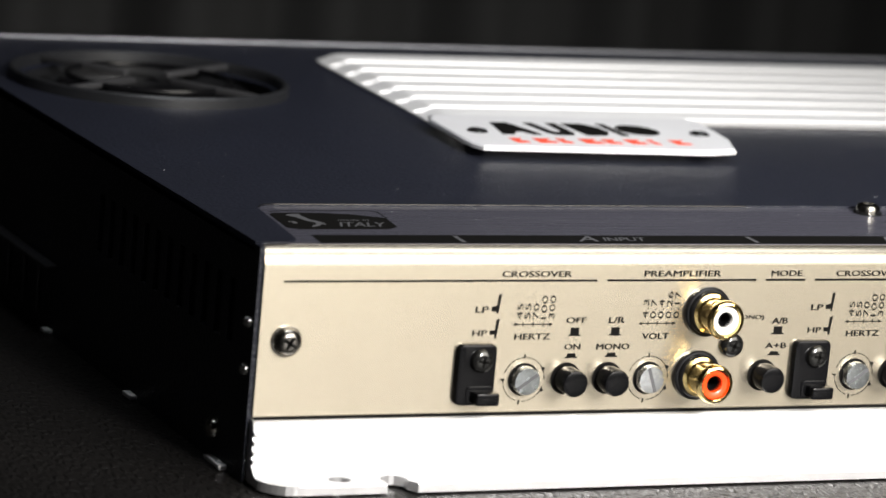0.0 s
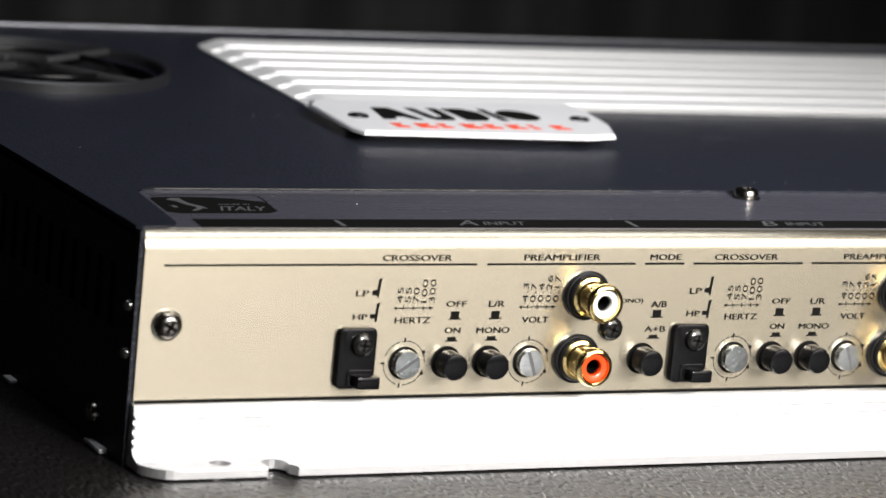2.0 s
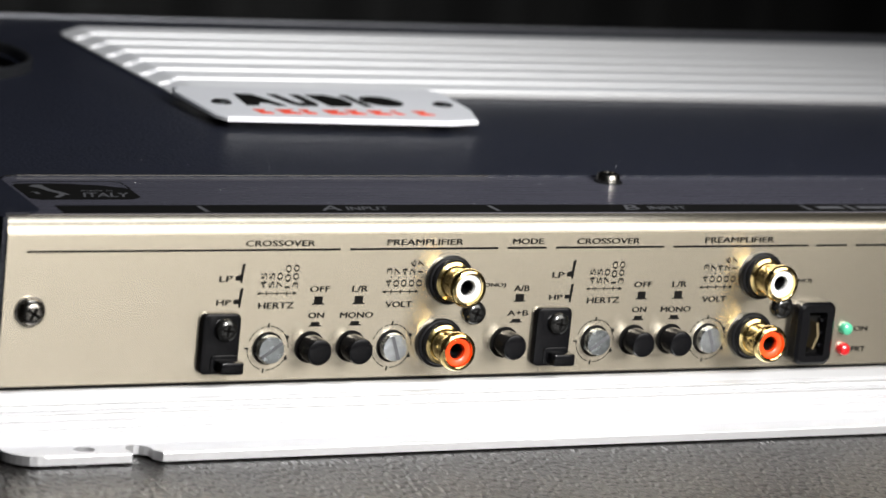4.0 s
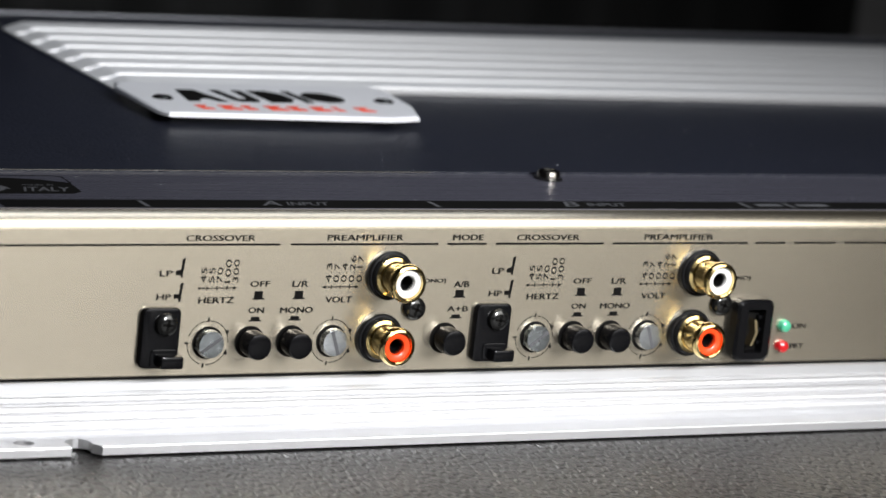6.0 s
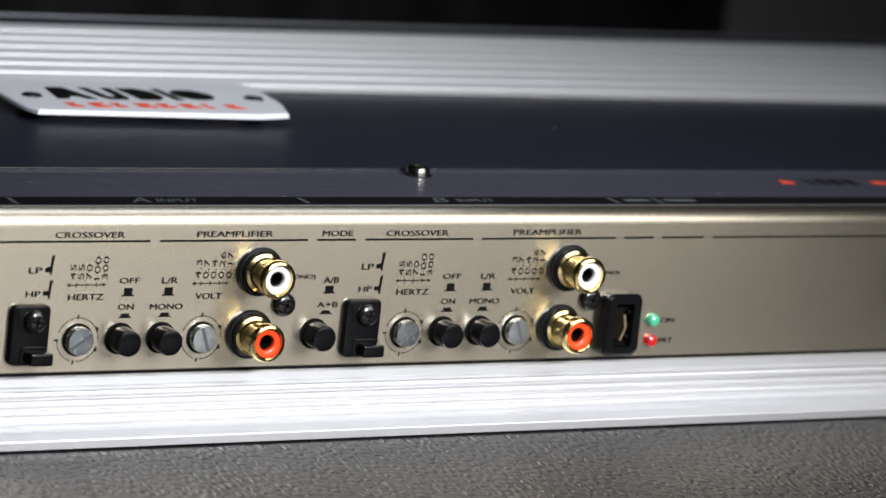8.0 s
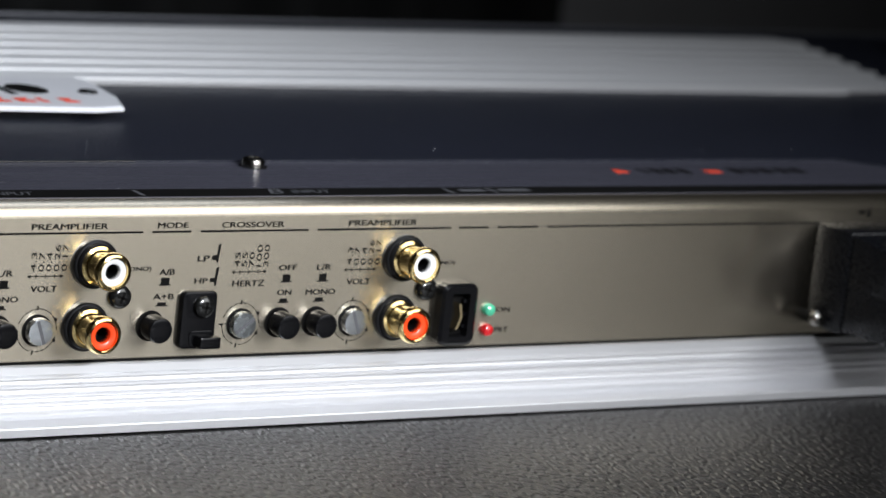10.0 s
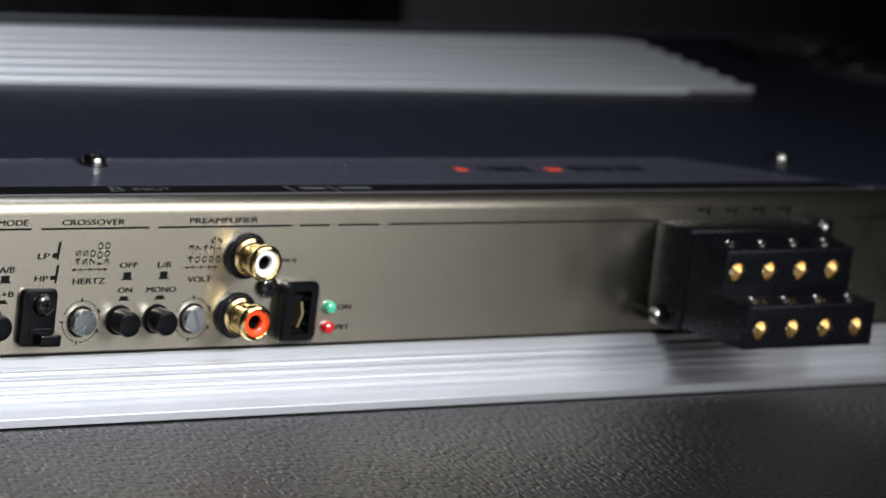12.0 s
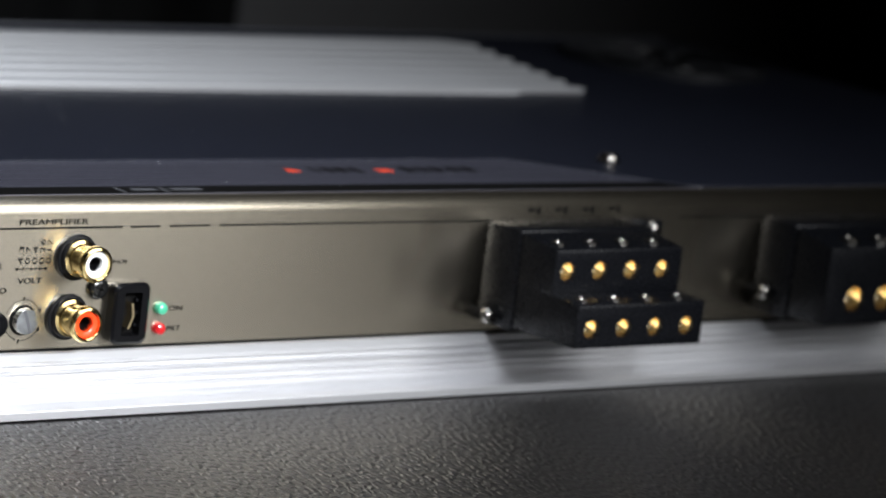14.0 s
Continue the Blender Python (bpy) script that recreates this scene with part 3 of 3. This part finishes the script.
def bare_edge():
    """Bare metal where the cover's cut edge meets the lettering plate."""
    line = [(9.0, 6.2), (10.0, 7.6), (13.9, 43.0), (16.4, 46.45), (20, 47.45), (90, 47.82), (154, 48.16)]
    bm = bmesh.new()
    a = [(x - 0.1, y - 0.1, TOP - 0.02) for x, y in line]
    b = [(x + 0.16, y - 0.26, TOP - 0.1) for x, y in line]
    va, vb = [vert(bm, *p) for p in a], [vert(bm, *p) for p in b]
    vc = [vert(bm, x, y, z - 0.12) for x, y, z in b]
    for i in range(len(line) - 1):
        bm.faces.new((va[i], va[i + 1], vb[i + 1], vb[i]))
        bm.faces.new((vb[i], vb[i + 1], vc[i + 1], vc[i]))
    part("cut_edge", bm, STEEL, top_cover, "bare worn metal edge of the cover", smooth=False)


bare_edge()


def dust():
    rng = random.Random(4)
    bm = bmesh.new()
    for k in range(90):
        x, y = rng.uniform(5, 420), rng.uniform(8, 160)
        z = TOP if y > 50 else 57.02
        r = rng.uniform(0.06, 0.16)
        pts = [(x + r * math.cos(a) * rng.uniform(0.5, 1.3), y + r * math.sin(a) * rng.uniform(0.5, 1.3)) for a in (0, 1.3, 2.5, 3.8, 5.0)]
        loft(bm, [[(u, v, z - 0.02) for u, v in pts], [(u, v, z + 0.08) for u, v in pts]])
    return tagged(part("dust", bm, BADGE, smooth=False), "fine pale dust specks on the amplifier top", "dust", kind="stuff")


dust()


# ---------------------------------------------------------------- panel controls
def jack(cx, cz, ring_mat, colour):
    base = part("rca_jack", lathe(bmesh.new(), cx, cz, [(6.3, 0), (6.3, -1.0), (6.0, -1.4), (5.6, -1.5), (5.5, -2.4), (5.2, -2.7), (4.2, -2.7)], 40), RUBBER, amp,
                "gold-plated audio jack with a " + colour + " insulator")
    bm = bmesh.new()
    lathe(bm, cx, cz, [(5.0, -1.7), (5.0, -2.9), (4.2, -3.2), (4.1, -7.9), (4.75, -8.5), (4.95, -9.1), (4.9, -10.3), (4.55, -10.9), (4.05, -11.1), (3.75, -10.9), (3.65, -9.5)], 40, cap=False)
    part("shell", bm, GOLD, base)
    bm = bmesh.new()
    lathe(bm, cx, cz, [(3.75, -7.0), (3.75, -9.9), (3.5, -10.2), (2.5, -10.15), (2.1, -9.9), (1.95, -9.4), (1.95, -8.0)], 36, cap=False)
    part("insulator", bm, ring_mat, base, colour + " plastic insulator ring")
    # black lining and floor stand for the shade down the hole
    bm = bmesh.new()
    lathe(bm, cx, cz, [(1.96, -9.0), (1.9, -4.5), (0.3, -4.4)], 20, cap=False)
    part("socket_hole_shade", bm, RUBBER, base)


def push_button(cx, cz):
    ob = part("push_button", lathe(bmesh.new(), cx, cz, [(3.4, 0.2), (3.4, -5.4), (3.15, -6.0), (2.6, -6.2), (0.8, -6.25)], 32), PLASTIC, amp, "round black plastic push button")
    part("collar", lathe(bmesh.new(), cx, cz, [(4.0, 0.05), (4.0, -0.25), (3.5, -0.3)], 32), INK_AND_SHADE, ob)


def trimmer(cx, cz, slot, mat):
    ob = part("trimmer", lathe(bmesh.new(), cx, cz, [(3.55, 0.2), (3.55, -1.9), (3.3, -2.4), (2.4, -2.5), (0.8, -2.5)], 32), mat, amp, "slotted grey metal trimmer with a printed scale")
    # uncut slot: a flat bar whose dark grey stands for the shade inside
    bm = bmesh.new()
    box(bm, -3.2, 3.2, -2.54, -2.3, -0.42, 0.42)
    bmesh.ops.rotate(bm, verts=bm.verts, cent=(0, 0, 0), matrix=Matrix.Rotation(radians(-slot), 3, "Y"))
    bmesh.ops.translate(bm, verts=bm.verts, vec=Vector((cx, 0, cz)) * MM)
    part("slot", bm, GREY_INK_AND_SHADE, ob, smooth=False)
    part("gap_ring", lathe(bmesh.new(), cx, cz, [(4.1, 0.05), (4.1, -0.15), (3.6, -0.15)], 32), INK_AND_SHADE, ob)
    # dashed scale
    bm = bmesh.new()
    for k in range(24):
        a0 = 2 * math.pi * k / 24
        if k % 6 == 5 and k > 6:
            continue
        pts = [(cx + r * math.cos(a), cz + r * math.sin(a)) for r, a in ((5.4, a0), (5.4, a0 + 0.2), (5.62, a0 + 0.2), (5.62, a0))]
        loft(bm, [[(x, 0.02, z) for x, z in pts], [(x, -0.05, z) for x, z in pts]])
    part("scale_ring", bm, INK_AND_SHADE, ob, smooth=False)
    for deg in (92, 180, 262):
        a = radians(deg)
        bm = bmesh.new()
        pts = [(cx + r * math.cos(a) + s * math.sin(a), cz + r * math.sin(a) - s * math.cos(a)) for r, s in ((5.2, -0.2), (5.2, 0.2), (6.3, 0.2), (6.3, -0.2))]
        loft(bm, [[(x, 0.02, z) for x, z in pts], [(x, -0.05, z) for x, z in pts]])
        part("scale_tick", bm, INK_AND_SHADE, ob, smooth=False)
    for deg in (28, -28):
        a = radians(deg)
        part("scale_dot", lathe(bmesh.new(), cx + 5.7 * math.cos(a), cz + 5.7 * math.sin(a), [(0.45, 0.02), (0.45, -0.06)], 12), INK_AND_SHADE, ob, smooth=False)


def slide_block(dx):
    plate = part("switch_block", slab(bmesh.new(), rounded(51.0 + dx, 61.2 + dx, 18.4, 33.6, 1.6), 0.1, -2.0, 0.6), PLASTIC, amp, "black plastic filter switch block with locking screw")
    panel_screw(57.0 + dx, 29.7, 2.9, DARK_STEEL, plate, 1.8, False, -2.0, 8)
    part("lever", box(bmesh.new(), 54.9 + dx, 61.0 + dx, -6.0, -1.8, 19.2, 22.4, 0.6), PLASTIC, plate, "black lever")
    part("lever_seat", slab(bmesh.new(), rounded(53.6 + dx, 61.0 + dx, 18.8, 23.4, 1.2), -1.8, -2.3, 0.3), PLASTIC, plate)


def step_mark(name, x0, x1, z, high):
    """The little plan of a push button: a line with a block on it."""
    out = [(x0, z), (x1, z), (x1, z + 0.35), (x1 - 0.55, z + 0.35), (x1 - 0.55, z + high), (x0 + 0.55, z + high), (x0 + 0.55, z + 0.35), (x0, z + 0.35)]
    patch(name, out, INK_AND_SHADE, panel)


def scale_numbers(xs, words, z0, digit):
    for x, w in zip(xs, words):
        n = len(w) - 0.5 * w.count(".")
        written("scale_number", w, x - 0.75, x + 0.75, z0, z0 + digit * n, INK_AND_SHADE, panel, turn=90, weight=0.0)


def scale_arrow(x0, x1, z):
    patch("scale_line", rect(x0 + 0.4, x1 - 0.4, z - 0.12, z + 0.12), INK_AND_SHADE, panel)
    patch("arrow_head", [(x0, z), (x0 + 1.0, z - 0.45), (x0 + 1.0, z + 0.45)], INK_AND_SHADE, panel)
    patch("arrow_head", [(x1, z), (x1 - 1.0, z + 0.45), (x1 - 1.0, z - 0.45)], INK_AND_SHADE, panel)
    for k in (1, 2, 3):
        x = x0 + (x1 - x0) * k / 4
        patch("scale_notch", rect(x - 0.12, x + 0.12, z - 0.55, z + 0.55), INK_AND_SHADE, panel)


def channel(dx):
    w = lambda name, s, x0, x1, z0, z1: written(name, s, x0 + dx, x1 + dx, z0, z1, INK_AND_SHADE, panel)
    w("heading", "CROSSOVER", 61.3, 79.9, 49.75, 51.2)
    w("heading", "PREAMPLIFIER", 99.8, 121.1, 49.8, 51.25)
    w("caption", "LP", 55.1, 58.5, 41.0, 42.5)
    w("caption", "HP", 54.8, 58.6, 35.2, 36.6)
    for z in (40.7, 34.6):
        # upright slide marks: a thin bar with a nub
        nub = z + (0.6 if z > 38 else 0.9)
        patch("slide_mark", [(60.8 + dx, z), (61.25 + dx, z), (61.5 + dx, z + 2.4), (61.75 + dx, z + 4.9), (60.95 + dx, z + 4.6), (60.75 + dx, z + 2.0), (59.4 + dx, nub + 1.1), (59.4 + dx, nub), (60.7 + dx, nub)], INK_AND_SHADE, panel)
    scale_numbers([67.0 + dx + i * 2.15 for i in range(5)], ("45", "55", "70", "100", "300"), 39.3, 1.95)
    scale_arrow(65.4 + dx, 76.2 + dx, 38.0)
    w("caption", "HERTZ", 66.1, 75.6, 34.2, 35.7)
    w("caption", "OFF", 79.7, 85.1, 38.25, 39.65)
    w("caption", "ON", 79.9, 84.1, 31.6, 33.0)
    w("caption", "L/R", 91.3, 95.6, 38.1, 39.65)
    w("caption", "MONO", 88.6, 97.6, 31.5, 32.95)
    for x, z, h in ((80.6, 35.0, 2.1), (80.3, 29.5, 1.15), (91.7, 35.0, 2.1), (91.2, 29.6, 1.1)):
        step_mark("step_mark", x + dx, x + 3.4 + dx, z, h)
    scale_numbers([101.2 + dx + i * 2.15 for i in range(5)], ("4.3", "0.7", "0.4", "0.26", "0.17"), 39.2, 1.95)
    scale_arrow(99.6 + dx, 109.9 + dx, 38.0)
    w("caption", "VOLT", 100.9, 108.2, 34.0, 35.5)
    w("caption", "(MONO)", 125.6, 134.6, 38.5, 39.9)
    slide_block(dx)
    trimmer(69.7 + dx, 24.3, 35, DULL_ZINC)
    push_button(81.0 + dx, 24.4)
    push_button(92.3 + dx, 24.4)
    trimmer(103.7 + dx, 24.2, 110, ZINC)
    jack(118.2 + dx, 41.0, WHITE, "white")
    jack(117.0 + dx, 24.9, ORANGE, "orange-red")
    panel_screw(126.0 + dx, 32.4, 3.1, DARK_STEEL, amp, 2.2, False)


channel(0)
channel(92.8)
panel_screw(6.8, 34.5, 3.4, STEEL, amp, 2.8, True, 0, 30)

for x0, x1 in ((5.0, 87.0), (89.8, 131.3), (134.0, 145.3), (148.1, 180.3), (183.1, 225.1), (227.6, 237.2), (240.1, 253.6), (256.6, 362.0), (428, LENGTH - 6)):
    patch("section_line", rect(x0, x1, 48.6, 49.12), INK_AND_SHADE, panel)
written("heading", "MODE", 135.4, 144.2, 49.8, 51.25, INK_AND_SHADE, panel)
written("caption", "A/B", 137.1, 141.5, 37.6, 39.2, INK_AND_SHADE, panel)
written("caption", "A+B", 135.9, 141.9, 31.3, 32.7, INK_AND_SHADE, panel)
step_mark("step_mark", 137.3, 140.8, 34.9, 2.0)
step_mark("step_mark", 136.9, 140.4, 29.5, 1.0)
push_button(135.8, 24.5)


def fuse_socket():
    fr = part("link_socket", bmesh.new(), PLASTIC, amp, "black plastic link socket with a brass blade")
    bm = bmesh.new()
    out, inn = rounded(222.6, 234.2, 17.2, 34.2, 2.4), rounded(225.7, 231.4, 19.7, 31.5, 0.5)
    bev = rounded(223.4, 233.4, 18.0, 33.4, 2.0)
    rings = [[(x, 0.1, z) for x, z in out], [(x, -2.9, z) for x, z in out], [(x, -3.6, z) for x, z in bev], [(x, -3.6, z) for x, z in inn], [(x, -0.4, z) for x, z in inn]]
    loft(bm, rings)
    part("frame", bm, PLASTIC, fr)
    # black sheet stands for the shade of a deeper recess
    part("recess_shade", slab(bmesh.new(), rounded(225.8, 231.3, 19.8, 31.4, 0.5), -0.3, -0.5, 0.05), INK_AND_SHADE, fr)
    # blade folded in the middle: two leaves at an angle
    bm = bmesh.new()
    bend = [(228.0, 21.6), (229.3, 25.0), (228.6, 28.6)]
    loft(bm, [[(x + dx, y, z) for dx, y in ((-0.35, -0.4), (0.35, -0.4), (0.35, -3.3), (-0.35, -3.3))] for x, z in bend])
    part("blade", bm, BRASS, fr, "brass blade contact")
    for z in (22.2, 25.6, 29.0):
        part("contact_nub", box(bmesh.new(), 230.4, 231.4, -2.2, -0.6, z - 0.5, z + 0.5, 0.15), PLASTIC, fr)


def leds():
    for z, mat, word, label in ((26.2, GREEN_LENS, "ON", "green indicator lamp, unlit"), (20.6, RED_LENS, "PRT", "red indicator lamp, unlit")):
        part("indicator_lamp", lathe(bmesh.new(), 240.0, z, [(1.75, 0.1), (1.75, -0.8), (1.5, -1.5), (0.9, -1.95), (0.3, -2.1)], 24), mat, amp, label)
        written("lamp_caption", word, 242.8, 247.2, z - 0.9, z + 0.5, INK_AND_SHADE, panel)


fuse_socket()
leds()


def holed_front(bm, x0, x1, z0, z1, y, holes, r):
    """Flat front at y with round openings."""
    loops = [rect(x0, x1, z0, z1)] + [ring_points(x, z, r, 20) for x, z in holes]
    edges = []
    for loop in loops:
        vs = [vert(bm, x, y, z) for x, z in loop]
        edges += [bm.edges.new((vs[i], vs[(i + 1) % len(vs)])) for i in range(len(vs))]
    bmesh.ops.triangle_fill(bm, edges=edges, use_beauty=True, use_dissolve=False)


def moulding(x0, x1, y0, y1, z0, z1, drop, holes, r):
    """A moulded block from y0 out to its holed front at y1; the top falls by drop towards the front."""
    bm = bmesh.new()
    e = 0.8
    zf = z1 - drop
    rings = [[(x0, y0, z0), (x1, y0, z0), (x1, y0, z1), (x0, y0, z1)],
             [(x0, y1 + e, z0), (x1, y1 + e, z0), (x1, y1 + e, zf), (x0, y1 + e, zf)],
             [(x0 + e * 0.3, y1 + e * 0.3, z0 + e * 0.3), (x1 - e * 0.3, y1 + e * 0.3, z0 + e * 0.3), (x1 - e * 0.3, y1 + e * 0.3, zf - e * 0.3), (x0 + e * 0.3, y1 + e * 0.3, zf - e * 0.3)],
             [(x0 + e, y1, z0 + e), (x1 - e, y1, z0 + e), (x1 - e, y1, zf - e), (x0 + e, y1, zf - e)]]
    loft(bm, rings, cap=False)
    bm.faces.new([v for v in bm.verts if abs(v.co.y - y0 * MM) < 1e-7])
    holed_front(bm, x0 + e, x1 - e, z0 + e, zf - e, y1, holes, r)
    bmesh.ops.remove_doubles(bm, verts=bm.verts, dist=1e-6)
    # soften the long edges that run out from the panel
    long = [d for d in bm.edges if len(d.link_faces) == 2 and abs(d.verts[0].co.y - d.verts[1].co.y) > 5 * MM]
    bmesh.ops.bevel(bm, geom=long, offset=0.6 * MM, segments=2, profile=0.5, affect="EDGES")
    return bm


def terminal_block(x0, x1, base, rows, label, ears):
    """base: depth, z0, z1 of the socket on the panel; rows: (front y, z0, z1, top drop, hole radius, hole z, first x, step, count)."""
    depth, zb0, zb1 = base
    root = part("terminal_block", box(bmesh.new(), x0, x1 + 2, -depth, 0.1, zb0, zb1, 0.6), BLOCK, amp, label)
    part("seam", box(bmesh.new(), x0 + 0.9, x1 - 0.9, -depth - 1.0, -depth + 0.2, zb0 + 1.5, zb1 - 1.0), INK_AND_SHADE, root)
    for y1, z0, z1, drop, r, hz, hx, step, count in rows:
        holes = [(hx + i * step, hz) for i in range(count)]
        front = part("plug_step", moulding(x0 + 0.3, x1, -depth - 0.9, y1, z0, z1, drop, holes, r), BLOCK, root)
        for x, z in holes:
            # plain mouth in the moulding, then a hollow brass cup
            part("mouth", lathe(bmesh.new(), x, z, [(r, y1), (r * 1.0, y1 + 1.5)], 24, cap=False), RUBBER, front)
            bm = bmesh.new()
            lathe(bm, x, z, [(r, y1 + 1.3)] + [(r * math.cos(radians(11 * k)) + 0.02, y1 + 1.4 + r * 1.3 * math.sin(radians(11 * k))) for k in range(9)], 24, cap=False)
            part("clamp_barrel", bm, BRASS, front, "brass clamp barrel")
            bm = bmesh.new()
            ztop = z1 - drop * 0.55
            lathe_up(bm, x, y1 + 5.5, [(r * 0.8, ztop - 0.8), (r * 0.8, ztop + 0.25), (r * 0.6, ztop + 0.4), (r * 0.35, ztop + 0.4), (r * 0.3, ztop)], 16)
            part("clamp_screw", bm, STEEL, front, "steel clamp screw")
    for ex0, ex1, ez0, ez1, sx, sz in ears:
        if ex1 - ex0 > 8:
            part("ear", box(bmesh.new(), ex0, ex1, -4.6, 0.1, ez0, ez1, 0.5), BLOCK, root)
        else:
            part("standoff", lathe(bmesh.new(), sx, sz, [(1.5, 0.1), (1.5, -7.2)], 12), INK_AND_SHADE, root)
        panel_screw(sx, sz, 2.3, STEEL, root, 2.2, True, -4.6 if ex1 - ex0 > 8 else -7.1)
    return root


terminal_block(352.4, 401.6, (15.0, 19.4, 49.0), [(-31.0, 33.4, 48.6, 1.8, 2.75, 40.3, 357.6, 12.1, 4), (-43.0, 20.6, 34.4, 1.0, 2.75, 26.2, 358.4, 12.2, 4)],
               "black stepped speaker terminal block with brass clamp holes", ((346.5, 352.4, 19.4, 28.0, 350.0, 22.4), (403.6, 417.0, 41.0, 49.0, 413.0, 46.4)))
terminal_block(463.0, 522.0, (15.0, 19.4, 49.0), [(-31.0, 21.0, 48.4, 3.0, 4.0, 29.0, 475.8, 13.0, 4)],
               "black power terminal block with wide brass clamp holes", ((457.0, 463.0, 20.5, 30.0, 460.6, 26.4),))
# faint captions over the speaker terminals
for k in range(4):
    patch("terminal_mark", rect(367.0 + 10.5 * k, 369.5 + 10.5 * k, 51.3, 52.3), INK_AND_SHADE, panel)
    patch("terminal_mark", rect(370.3 + 10.5 * k, 371.6 + 10.5 * k, 50.4, 52.6), INK_AND_SHADE, panel)


def side_bracket():
    """Small ribbed metal end piece at the far end of the side wall."""
    ob = part("rear_rail_end", box(bmesh.new(), -5.0, -1.2, 145, 196, 18.6, 19.6, 0.2), ARM, amp, "dull grey ribbed rail end")
    for y in (150, 163, 177, 190):
        part("rib", box(bmesh.new(), -5.0, -3.8, y, y + 1.4, 5.5, 18.8, 0.2), ARM, ob)


side_bracket()
